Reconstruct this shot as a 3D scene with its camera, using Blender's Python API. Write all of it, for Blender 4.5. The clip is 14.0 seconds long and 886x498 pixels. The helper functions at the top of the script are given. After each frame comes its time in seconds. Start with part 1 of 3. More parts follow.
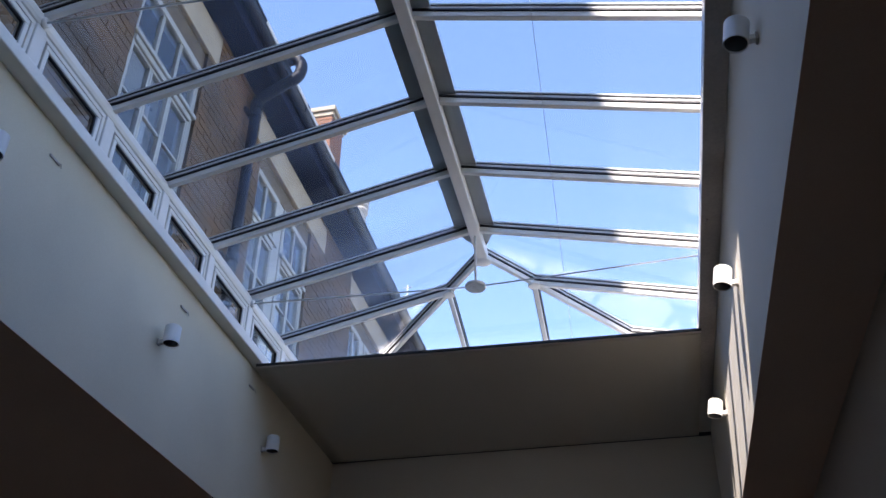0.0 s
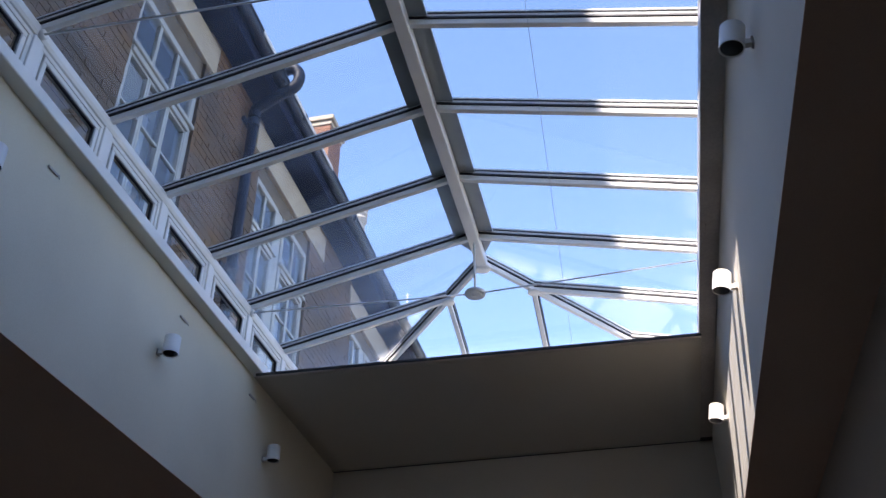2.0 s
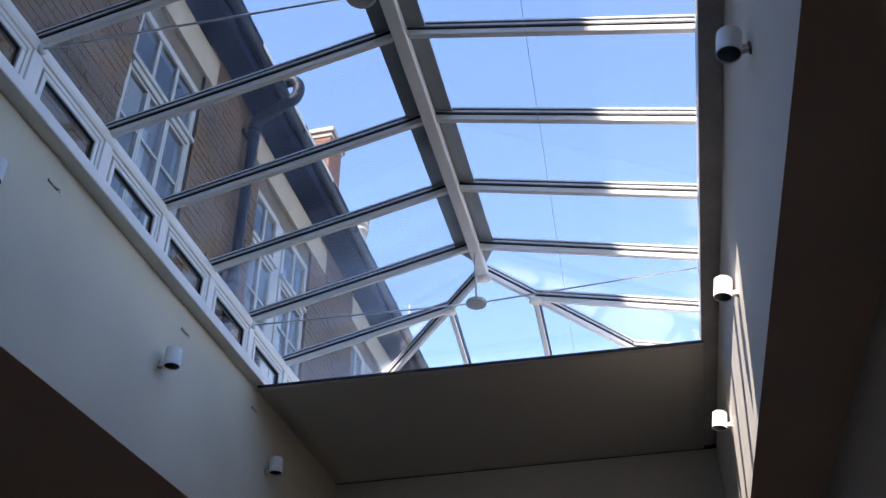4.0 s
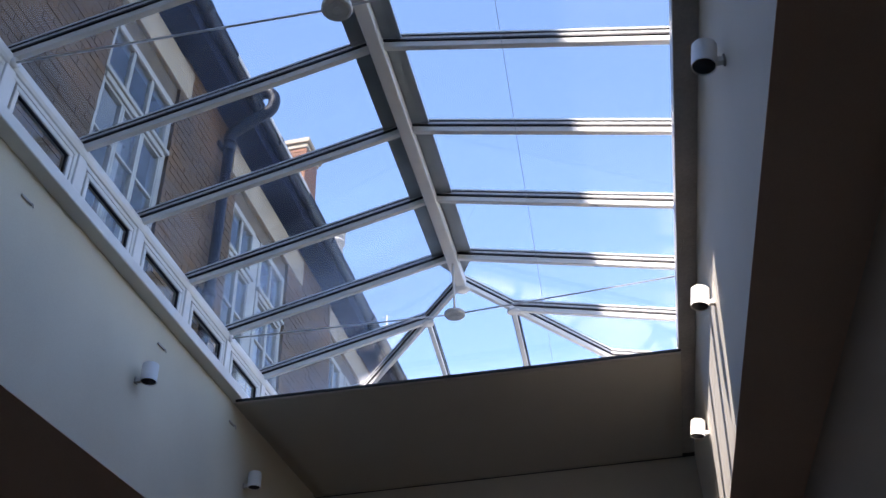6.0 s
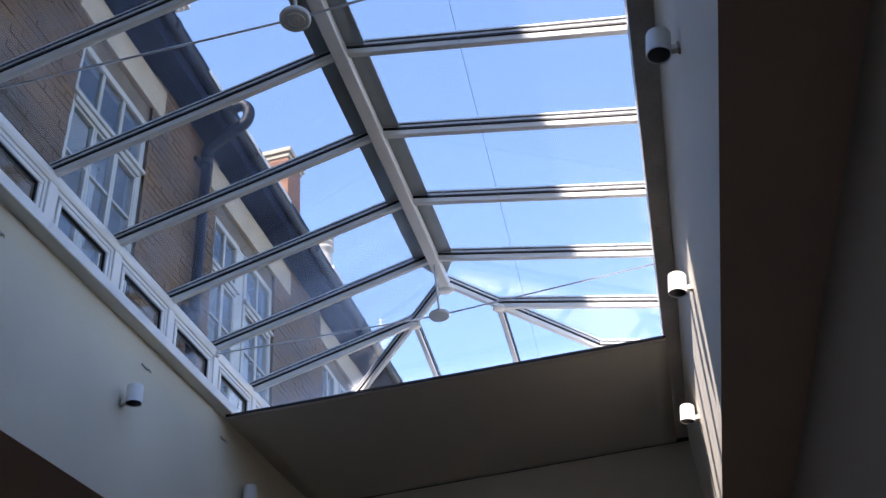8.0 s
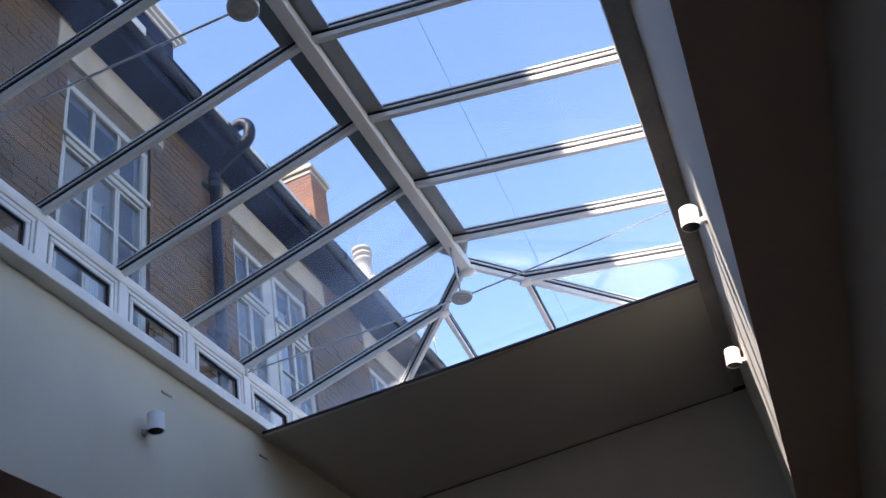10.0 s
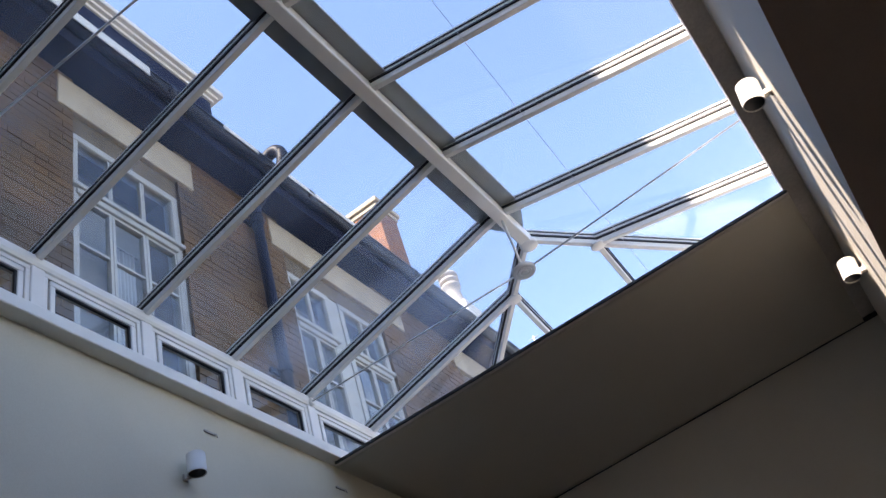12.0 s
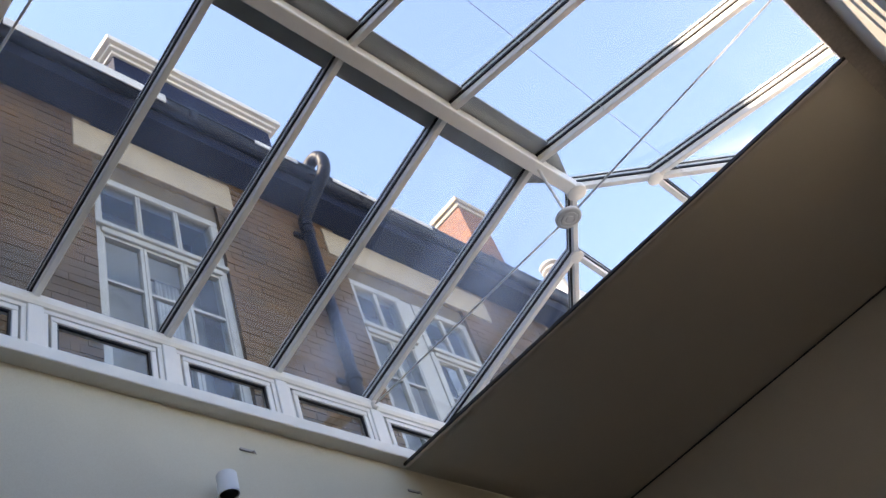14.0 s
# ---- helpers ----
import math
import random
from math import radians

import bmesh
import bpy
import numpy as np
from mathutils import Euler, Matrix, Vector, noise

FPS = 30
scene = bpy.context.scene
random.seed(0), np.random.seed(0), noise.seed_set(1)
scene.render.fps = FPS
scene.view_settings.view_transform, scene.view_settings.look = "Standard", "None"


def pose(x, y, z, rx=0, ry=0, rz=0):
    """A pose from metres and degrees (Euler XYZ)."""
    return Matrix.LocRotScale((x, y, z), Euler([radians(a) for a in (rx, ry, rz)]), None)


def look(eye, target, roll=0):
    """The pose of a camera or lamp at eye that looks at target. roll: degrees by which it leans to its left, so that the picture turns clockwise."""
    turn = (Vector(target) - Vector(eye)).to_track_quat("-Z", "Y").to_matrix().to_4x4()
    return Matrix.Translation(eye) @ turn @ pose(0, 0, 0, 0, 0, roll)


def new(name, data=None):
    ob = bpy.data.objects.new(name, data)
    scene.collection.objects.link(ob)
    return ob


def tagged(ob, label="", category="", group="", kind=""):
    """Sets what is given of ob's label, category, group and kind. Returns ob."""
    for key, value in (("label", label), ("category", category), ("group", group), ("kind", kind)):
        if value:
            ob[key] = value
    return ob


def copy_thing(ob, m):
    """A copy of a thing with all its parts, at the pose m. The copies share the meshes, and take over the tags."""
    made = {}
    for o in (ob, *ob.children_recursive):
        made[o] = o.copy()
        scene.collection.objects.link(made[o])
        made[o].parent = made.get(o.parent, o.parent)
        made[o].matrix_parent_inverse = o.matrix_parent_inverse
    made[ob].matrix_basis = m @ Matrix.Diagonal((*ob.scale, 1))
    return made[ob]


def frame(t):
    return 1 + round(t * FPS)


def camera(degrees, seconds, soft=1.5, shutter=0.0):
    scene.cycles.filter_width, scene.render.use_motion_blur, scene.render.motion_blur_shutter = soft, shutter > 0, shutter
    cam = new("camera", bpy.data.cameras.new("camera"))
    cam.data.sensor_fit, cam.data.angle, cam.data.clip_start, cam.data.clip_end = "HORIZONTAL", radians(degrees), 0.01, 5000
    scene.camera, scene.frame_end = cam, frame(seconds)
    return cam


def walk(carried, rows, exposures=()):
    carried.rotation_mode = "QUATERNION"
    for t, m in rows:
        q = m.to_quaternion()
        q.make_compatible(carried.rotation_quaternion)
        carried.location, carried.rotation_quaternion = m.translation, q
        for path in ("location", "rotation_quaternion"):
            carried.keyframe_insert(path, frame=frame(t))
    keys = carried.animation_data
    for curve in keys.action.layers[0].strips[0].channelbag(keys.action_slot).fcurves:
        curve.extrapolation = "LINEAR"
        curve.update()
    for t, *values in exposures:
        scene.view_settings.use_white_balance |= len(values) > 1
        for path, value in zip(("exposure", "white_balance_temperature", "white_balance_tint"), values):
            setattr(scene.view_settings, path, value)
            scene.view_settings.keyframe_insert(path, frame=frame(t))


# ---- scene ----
cam = camera(50.6, 14.0)
PATH = [
    (0, (2.909, -2.959, 1.573), (2.553, -1.348, 2.703), 0.5),
    (0.5, (2.924, -2.964, 1.578), (2.566, -1.354, 2.709), 0.4),
    (1, (2.921, -2.965, 1.571), (2.565, -1.358, 2.706), 0.2),
    (1.5, (2.913, -2.967, 1.57), (2.56, -1.361, 2.709), -0.0),
    (2, (2.912, -2.957, 1.569), (2.559, -1.355, 2.713), -0.1),
    (2.5, (2.917, -2.952, 1.561), (2.563, -1.354, 2.71), -0.3),
    (5, (2.92, -2.947, 1.567), (2.579, -1.36, 2.737), -1.1),
    (5.5, (2.921, -2.95, 1.577), (2.597, -1.362, 2.749), -1.6),
    (6, (2.91, -2.956, 1.576), (2.608, -1.368, 2.755), -2.2),
    (6.5, (2.915, -2.961, 1.583), (2.627, -1.372, 2.762), -2.8),
    (7, (2.926, -2.968, 1.582), (2.648, -1.377, 2.761), -3.9),
    (7.5, (2.964, -2.963, 1.587), (2.683, -1.37, 2.763), -4.9),
    (10, (3.212, -2.58, 1.551), (2.817, -1.028, 2.748), -13.0),
    (10.5, (3.234, -2.361, 1.549), (2.798, -0.842, 2.776), -14.7),
    (11, (3.247, -2.078, 1.581), (2.765, -0.603, 2.844), -15.9),
    (11.5, (3.198, -1.86, 1.596), (2.688, -0.417, 2.883), -18.2),
    (12, (3.169, -1.639, 1.629), (2.623, -0.229, 2.938), -20.2),
    (12.5, (3.176, -1.385, 1.638), (2.584, -0.022, 2.977), -21.5),
    (13, (3.192, -1.139, 1.64), (2.557, 0.175, 3.008), -22.3),
    (13.5, (3.236, -0.913, 1.633), (2.547, 0.346, 3.026), -23.0),
    (14, (3.208, -0.78, 1.668), (2.49, 0.449, 3.073), -24.8),
]
walk(cam, [(t, look(eye, target, roll)) for t, eye, target, roll in PATH], exposures=[(0, 2.3, 6500, 20), (10, 2.3, 6550, 20), (11, 2.5, 7150, 20), (13, 2.55, 7250, 21), (14, 2.75, 8100, 20)])

# ---- world, sun, exposure ----
SUN_AZ, SUN_EL = radians(196.0), radians(45.0)      # azimuth from +y towards +x
world = bpy.data.worlds.new("sky")
scene.world = world
world.use_nodes = True
wn = world.node_tree
sky = wn.nodes.new("ShaderNodeTexSky")
sky.sky_type = "NISHITA"
sky.sun_disc = False
sky.sun_elevation = SUN_EL
sky.sun_rotation = SUN_AZ
sky.altitude = 50
sky.air_density, sky.dust_density, sky.ozone_density = 1.0, 0.1, 3.0
wn.nodes["Background"].inputs["Strength"].default_value = 0.11
wn.links.new(sky.outputs["Color"], wn.nodes["Background"].inputs["Color"])

sun = new("sun", bpy.data.lights.new("sun", "SUN"))
sun.data.energy = 2.6
sun.data.angle = radians(0.5)
sun.data.color = (1.0, 0.95, 0.86)
to_sun = Vector((math.sin(SUN_AZ) * math.cos(SUN_EL), math.cos(SUN_AZ) * math.cos(SUN_EL), math.sin(SUN_EL)))
sun.matrix_world = look(to_sun * 40, (0, 0, 0))


# ---- materials ----
def material(name, base, rough=0.6, metal=0.0, spread=0.12, scale=6.0, grain=60.0, bump=0.15, depth=0.002, random_by=None, tint=None, spec=0.5):
    """A procedural surface: a base colour with broad stains and fine grain, and a fine relief."""
    m = bpy.data.materials.new(name)
    m.use_nodes = True
    nt = m.node_tree
    bsdf = nt.nodes["Principled BSDF"]
    bsdf.inputs["Roughness"].default_value = rough
    bsdf.inputs["Metallic"].default_value = metal
    bsdf.inputs["Specular IOR Level"].default_value = spec
    co = nt.nodes.new("ShaderNodeTexCoord")
    big = nt.nodes.new("ShaderNodeTexNoise")
    big.inputs["Scale"].default_value = scale
    big.inputs["Detail"].default_value = 5
    fine = nt.nodes.new("ShaderNodeTexNoise")
    fine.inputs["Scale"].default_value = grain
    fine.inputs["Detail"].default_value = 3
    where = nt.nodes.new("ShaderNodeNewGeometry").outputs["Position"] if random_by else co.outputs["Object"]
    nt.links.new(where, big.inputs["Vector"])
    nt.links.new(where, fine.inputs["Vector"])
    ramp = nt.nodes.new("ShaderNodeValToRGB")
    dark = tint or tuple(c * (1 - 2 * spread) for c in base)
    ramp.color_ramp.elements[0].position, ramp.color_ramp.elements[1].position = 0.3, 0.7
    ramp.color_ramp.elements[0].color = (*dark, 1)
    ramp.color_ramp.elements[1].color = (*base, 1)
    nt.links.new(big.outputs["Fac"], ramp.inputs["Fac"])
    mix = nt.nodes.new("ShaderNodeMix")
    mix.data_type, mix.blend_type = "RGBA", "OVERLAY"
    mix.inputs[0].default_value = min(1.0, spread * 2)
    nt.links.new(ramp.outputs["Color"], mix.inputs[6])
    nt.links.new(fine.outputs["Fac"], mix.inputs[7])
    out = mix.outputs[2]
    if random_by:
        if random_by == "object":
            src = nt.nodes.new("ShaderNodeObjectInfo").outputs["Random"]
        else:
            src = nt.nodes.new("ShaderNodeNewGeometry").outputs["Random Per Island"]
        pick = nt.nodes.new("ShaderNodeValToRGB")
        cols = [(0.62, 0.60, 0.62), (1.0, 0.92, 0.8), (0.8, 0.62, 0.5), (1.25, 1.1, 0.85), (0.7, 0.75, 0.8)]
        for i, c in enumerate(cols):
            e = pick.color_ramp.elements[i] if i < 2 else pick.color_ramp.elements.new(i / 4)
            e.position, e.color = i / 4, (*c, 1)
        nt.links.new(src, pick.inputs["Fac"])
        mul = nt.nodes.new("ShaderNodeMix")
        mul.data_type, mul.blend_type = "RGBA", "MULTIPLY"
        mul.inputs[0].default_value = 0.62
        nt.links.new(out, mul.inputs[6])
        nt.links.new(pick.outputs["Color"], mul.inputs[7])
        out = mul.outputs[2]
    nt.links.new(out, bsdf.inputs["Base Color"])
    b = nt.nodes.new("ShaderNodeBump")
    b.inputs["Strength"].default_value = bump
    b.inputs["Distance"].default_value = depth
    nt.links.new(fine.outputs["Fac"], b.inputs["Height"])
    nt.links.new(b.outputs["Normal"], bsdf.inputs["Normal"])
    return m


def glass_material(name, tint, dust=0.03):
    """A thin pane: clear, mirror-like at grazing angles, with a film in patches for dust and haze."""
    m = bpy.data.materials.new(name)
    m.use_nodes = True
    nt = m.node_tree
    nt.nodes.remove(nt.nodes["Principled BSDF"])
    clear = nt.nodes.new("ShaderNodeBsdfTransparent")
    clear.inputs["Color"].default_value = (*tint, 1)
    gloss = nt.nodes.new("ShaderNodeBsdfGlossy")
    gloss.inputs["Roughness"].default_value = 0.02
    film = nt.nodes.new("ShaderNodeBsdfTranslucent")
    film.inputs["Color"].default_value = (0.74, 0.76, 0.80, 1)
    co = nt.nodes.new("ShaderNodeTexCoord")
    patch = nt.nodes.new("ShaderNodeTexNoise")
    patch.inputs["Scale"].default_value, patch.inputs["Detail"].default_value = 1.5, 5
    streak = nt.nodes.new("ShaderNodeMapping")
    streak.inputs["Scale"].default_value = (0.55, 1.5, 1.0)
    nt.links.new(co.outputs["Object"], streak.inputs["Vector"])
    nt.links.new(streak.outputs["Vector"], patch.inputs["Vector"])
    amount = nt.nodes.new("ShaderNodeMapRange")
    amount.inputs["From Min"].default_value, amount.inputs["From Max"].default_value = 0.42, 0.70
    amount.inputs["To Min"].default_value, amount.inputs["To Max"].default_value = dust * 0.45, dust * 1.7
    nt.links.new(patch.outputs["Fac"], amount.inputs["Value"])
    dusty = nt.nodes.new("ShaderNodeMixShader")
    nt.links.new(amount.outputs["Result"], dusty.inputs[0])
    nt.links.new(clear.outputs[0], dusty.inputs[1])
    nt.links.new(film.outputs[0], dusty.inputs[2])
    edge = nt.nodes.new("ShaderNodeLayerWeight")
    edge.inputs["Blend"].default_value = 0.5
    power = nt.nodes.new("ShaderNodeMath")
    power.operation = "POWER"
    power.inputs[1].default_value = 5.0
    nt.links.new(edge.outputs["Facing"], power.inputs[0])
    fres = nt.nodes.new("ShaderNodeMath")
    fres.operation = "MULTIPLY_ADD"
    fres.inputs[1].default_value, fres.inputs[2].default_value = 0.96, 0.04
    nt.links.new(power.outputs[0], fres.inputs[0])
    top = nt.nodes.new("ShaderNodeMixShader")
    nt.links.new(fres.outputs[0], top.inputs[0])
    nt.links.new(dusty.outputs[0], top.inputs[1])
    nt.links.new(gloss.outputs[0], top.inputs[2])
    nt.links.new(top.outputs[0], nt.nodes["Material Output"].inputs["Surface"])
    return m


WHITE = material("white_powder_coat", (0.79, 0.77, 0.73), 0.32, spread=0.03, bump=0.05)
LAMP_WHITE = material("white_lamp_enamel", (0.72, 0.69, 0.64), 0.35, spread=0.02, bump=0.03)
LAMP_DARK = material("dark_lamp_inside", (0.06, 0.06, 0.065), 0.4)
GASKET = material("black_rubber", (0.012, 0.012, 0.014), 0.5, spread=0.1)
GREY_CAP = material("grey_lead_cap", (0.46, 0.47, 0.47), 0.55, spread=0.1, metal=0.0)
STEEL = material("brushed_steel_rod", (0.62, 0.62, 0.63), 0.3, metal=0.8, spread=0.05)
PLASTER = material("white_wall_paint", (0.83, 0.78, 0.69), 0.75, spread=0.03, scale=1.3, grain=180, bump=0.12)
WARM_PLASTER = material("cream_wall_paint", (0.74, 0.70, 0.62), 0.75, spread=0.04, scale=1.1, grain=180, bump=0.12)
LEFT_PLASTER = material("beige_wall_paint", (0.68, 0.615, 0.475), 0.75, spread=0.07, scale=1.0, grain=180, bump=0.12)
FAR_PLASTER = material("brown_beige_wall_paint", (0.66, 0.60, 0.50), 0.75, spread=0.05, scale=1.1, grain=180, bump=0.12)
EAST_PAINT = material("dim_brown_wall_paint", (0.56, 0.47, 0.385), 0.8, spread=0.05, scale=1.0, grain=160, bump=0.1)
# the floor's warm bounce light is put into this ceiling brown
TAUPE = material("bounce_brown_ceiling", (0.68, 0.48, 0.345), 0.8, spread=0.05, scale=0.8, grain=150, bump=0.1)
FABRIC = material("grey_blind_fabric", (0.60, 0.56, 0.48), 0.9, spread=0.04, scale=0.9, grain=420, bump=0.25, depth=0.001)
CHANNEL = material("grey_brown_channel", (0.46, 0.42, 0.38), 0.6, spread=0.12, scale=3)
BAR = material("pale_aluminium_bar", (0.68, 0.62, 0.60), 0.35, metal=0.4, spread=0.03)
WOOD = material("oak_floor_boards", (0.56, 0.43, 0.29), 0.6, spread=0.15, scale=3, grain=40)
DECK = material("grey_roof_felt", (0.16, 0.16, 0.16), 0.85, spread=0.15)
GROUND = material("grey_paving", (0.25, 0.24, 0.22), 0.85, spread=0.15)
MORTAR = material("lime_mortar", (0.158, 0.102, 0.056), 0.9, spread=0.15, scale=4)
BRICK = material("stock_brick", (0.172, 0.088, 0.027), 0.85, spread=0.30, scale=1.0, tint=(0.058, 0.041, 0.026), grain=70, bump=0.4, depth=0.003, random_by="object")
BRICK_FAR = material("stock_brick_joined", (0.172, 0.088, 0.027), 0.85, spread=0.30, scale=1.0, tint=(0.058, 0.041, 0.026), grain=70, bump=0.4, depth=0.003, random_by="island")
RED_BRICK = material("red_chimney_brick", (0.29, 0.135, 0.075), 0.85, spread=0.15, scale=5, bump=0.4, depth=0.004, random_by="island")
STONE = material("sandstone", (0.46, 0.375, 0.27), 0.85, spread=0.12, scale=3, grain=50, bump=0.3, depth=0.003)
# head courses: the shade under the lintels is put into the colour
DARK_STONE = material("shaded_stone", (0.16, 0.12, 0.078), 0.9, spread=0.2, scale=5, bump=0.3)
PALE_STONE = material("pale_stucco", (0.68, 0.64, 0.58), 0.8, spread=0.08, scale=2)
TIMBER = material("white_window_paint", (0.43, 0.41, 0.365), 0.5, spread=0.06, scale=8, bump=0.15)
NAVY = material("dark_navy_eaves_paint", (0.006, 0.010, 0.032), 0.7, spread=0.12, scale=1.5, bump=0.02, spec=0.12)
IRON = material("black_cast_iron", (0.007, 0.010, 0.022), 0.5, spread=0.2, scale=7, bump=0.1, spec=0.22)
SLATE = material("grey_slate", (0.10, 0.11, 0.13), 0.6, spread=0.15, random_by="island")
POT = material("pale_clay_pot", (0.47, 0.42, 0.36), 0.7, spread=0.1)
ROOM = material("dim_room_paint", (0.30, 0.28, 0.25), 0.8, spread=0.08, scale=2)
CURTAIN = material("white_curtain_cloth", (0.75, 0.74, 0.72), 0.9, spread=0.05)
GLASS = glass_material("roof_glass", (0.95, 0.967, 0.975), dust=0.006)
# left panes: a heavier film, dust plus the hazy sky reflection put into it
HAZY_GLASS = glass_material("hazy_roof_glass", (0.95, 0.967, 0.975), dust=0.10)
DULL_GLASS = glass_material("dull_roof_glass", (0.95, 0.967, 0.975), dust=0.034)
WINDOW_GLASS = glass_material("window_glass", (0.93, 0.945, 0.95), dust=0.01)


# ---- mesh helpers ----
def add_box(bm, x0, x1, y0, y1, z0, z1, bevel=0.0):
    m = Matrix.LocRotScale(((x0 + x1) / 2, (y0 + y1) / 2, (z0 + z1) / 2), None, (abs(x1 - x0), abs(y1 - y0), abs(z1 - z0)))
    made = bmesh.ops.create_cube(bm, size=1, matrix=m)
    if bevel:
        edges = list({e for v in made["verts"] for e in v.link_edges})
        bmesh.ops.bevel(bm, geom=edges, offset=bevel, segments=2, affect="EDGES", profile=0.5)
    return bm


def box(x0, x1, y0, y1, z0, z1, bevel=0.0):
    return add_box(bmesh.new(), x0, x1, y0, y1, z0, z1, bevel)


def add_beam(bm, a, b, width, z0, z1, bevel=0.0, up=(0, 0, 1)):
    """A bar from a to b: width across, from z0 to z1 along its own upward normal."""
    a, b = Vector(a), Vector(b)
    along = (b - a).normalized()
    side = along.cross(Vector(up)).normalized()
    top = side.cross(along)
    m = Matrix((side, along, top)).transposed().to_4x4()
    m.translation = (a + b) / 2 + top * (z0 + z1) / 2
    made = bmesh.ops.create_cube(bm, size=1, matrix=m @ Matrix.Diagonal((width, (b - a).length, z1 - z0, 1)))
    if bevel:
        edges = list({e for v in made["verts"] for e in v.link_edges})
        bmesh.ops.bevel(bm, geom=edges, offset=bevel, segments=2, affect="EDGES", profile=0.5)
    return bm


def beam(a, b, width, z0, z1, bevel=0.0, up=(0, 0, 1)):
    return add_beam(bmesh.new(), a, b, width, z0, z1, bevel, up)


def add_lathe(bm, rings, centre=(0, 0, 0), segments=24, turn=None):
    """A turned form round its own z: rings of (radius, height)."""
    turn = turn or Matrix.Identity(4)
    rows = []
    for r, h in rings:
        rows.append([bm.verts.new(Vector(centre) + (turn @ Vector((r * math.cos(2 * math.pi * k / segments), r * math.sin(2 * math.pi * k / segments), h)))) for k in range(segments)])
    for p, q in zip(rows, rows[1:]):
        for k in range(segments):
            f = bm.faces.new((p[k], p[(k + 1) % segments], q[(k + 1) % segments], q[k]))
            f.smooth = True
    bm.faces.new(rows[0][::-1])
    bm.faces.new(rows[-1])
    return bm


def lathe(rings, centre=(0, 0, 0), segments=24, turn=None):
    return add_lathe(bmesh.new(), rings, centre, segments, turn)


def add_tube(bm, points, radius, segments=10):
    """A round tube through points."""
    pts = [Vector(p) for p in points]
    rows = []
    for i, p in enumerate(pts):
        d = (pts[min(i + 1, len(pts) - 1)] - pts[max(i - 1, 0)]).normalized()
        ref = Vector((0, 0, 1)) if abs(d.z) < 0.9 else Vector((0, 1, 0))
        s = d.cross(ref).normalized()
        t = s.cross(d)
        rows.append([bm.verts.new(p + radius * (math.cos(2 * math.pi * k / segments) * s + math.sin(2 * math.pi * k / segments) * t)) for k in range(segments)])
    for p, q in zip(rows, rows[1:]):
        for k in range(segments):
            f = bm.faces.new((p[k], p[(k + 1) % segments], q[(k + 1) % segments], q[k]))
            f.smooth = True
    bm.faces.new(rows[0][::-1])
    bm.faces.new(rows[-1])
    return bm


def tube(points, radius, segments=10):
    return add_tube(bmesh.new(), points, radius, segments)


def slab(corners, thick, normal=None):
    """A flat plate over corners, thick along its normal."""
    bm = bmesh.new()
    vs = [Vector(c) for c in corners]
    n = (vs[1] - vs[0]).cross(vs[2] - vs[0]).normalized()
    if n.z < 0:
        n = -n
    low = [bm.verts.new(v) for v in vs]
    high = [bm.verts.new(v + n * thick) for v in vs]
    bm.faces.new(low)
    bm.faces.new(high)
    for i in range(len(vs)):
        j = (i + 1) % len(vs)
        bm.faces.new((low[i], low[j], high[j], high[i]))
    bmesh.ops.recalc_face_normals(bm, faces=bm.faces)
    return bm


def mesh_of(bm, mat, name):
    me = bpy.data.meshes.new(name)
    bmesh.ops.recalc_face_normals(bm, faces=bm.faces)
    bm.to_mesh(me)
    bm.free()
    me.materials.append(mat)
    return me


def part(name, bm, mat, parent=None, label=""):
    ob = new(name, mesh_of(bm, mat, name))
    if parent:
        ob.parent = parent
        ob.matrix_parent_inverse = parent.matrix_basis.inverted()
    if label:
        tagged(ob, label)
    return ob


def thing(name, at, label, category, group="", kind=""):
    ob = new(name)
    ob.empty_display_size = 0.1
    ob.matrix_basis = Matrix.Translation(at)
    return tagged(ob, label, category, group, kind)


def structure(name, bm, mat, label, category):
    return tagged(part(name, bm, mat), label, category, kind="structure")


# ---- plan ----
EAVE_W = 3.70            # lantern, between the eave lines
MID = EAVE_W / 2
EAVE_Z, RIDGE_Z = 5.487, 5.913
BAY = 0.75
Y_NEAR, Y_FAR = -2.23, 5.23
RIDGE_NEAR, RIDGE_FAR = -0.38, 3.38
WELL_X0, WELL_X1 = 0.13, 3.55
WELL_Y0, WELL_Y1 = -1.95, 4.94
CEIL = 3.71
RAIL_Z0, RAIL_Z1 = 4.85, 4.93
ROOM_X0, ROOM_X1, ROOM_Y0, ROOM_Y1 = -3.2, 4.0, -6.5, 6.6
BLIND_L, BLIND_R = 2.96, 3.06     # the leading edge, at the two side walls

# ---- setting: room, ceiling, light well ----
structure("ground", box(-900, 900, -900, 900, -0.5, -0.2), GROUND, "grey paved ground round the buildings", "ground")
structure("floor", box(ROOM_X0, ROOM_X1, ROOM_Y0, ROOM_Y1, -0.2, 0), WOOD, "brown oak boarded floor of the room", "floor")
structure("wall_west", box(ROOM_X0 - 0.2, ROOM_X0, ROOM_Y0 - 0.2, ROOM_Y1 + 0.2, -0.2, CEIL + 0.2), WARM_PLASTER, "plain cream plastered room wall", "wall")
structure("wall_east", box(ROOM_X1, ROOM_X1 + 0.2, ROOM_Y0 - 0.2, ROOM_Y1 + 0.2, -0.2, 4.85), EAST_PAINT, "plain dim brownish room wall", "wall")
structure("wall_south", box(ROOM_X0, ROOM_X1, ROOM_Y0 - 0.2, ROOM_Y0, -0.2, 4.85), WARM_PLASTER, "plain cream plastered room wall", "wall")
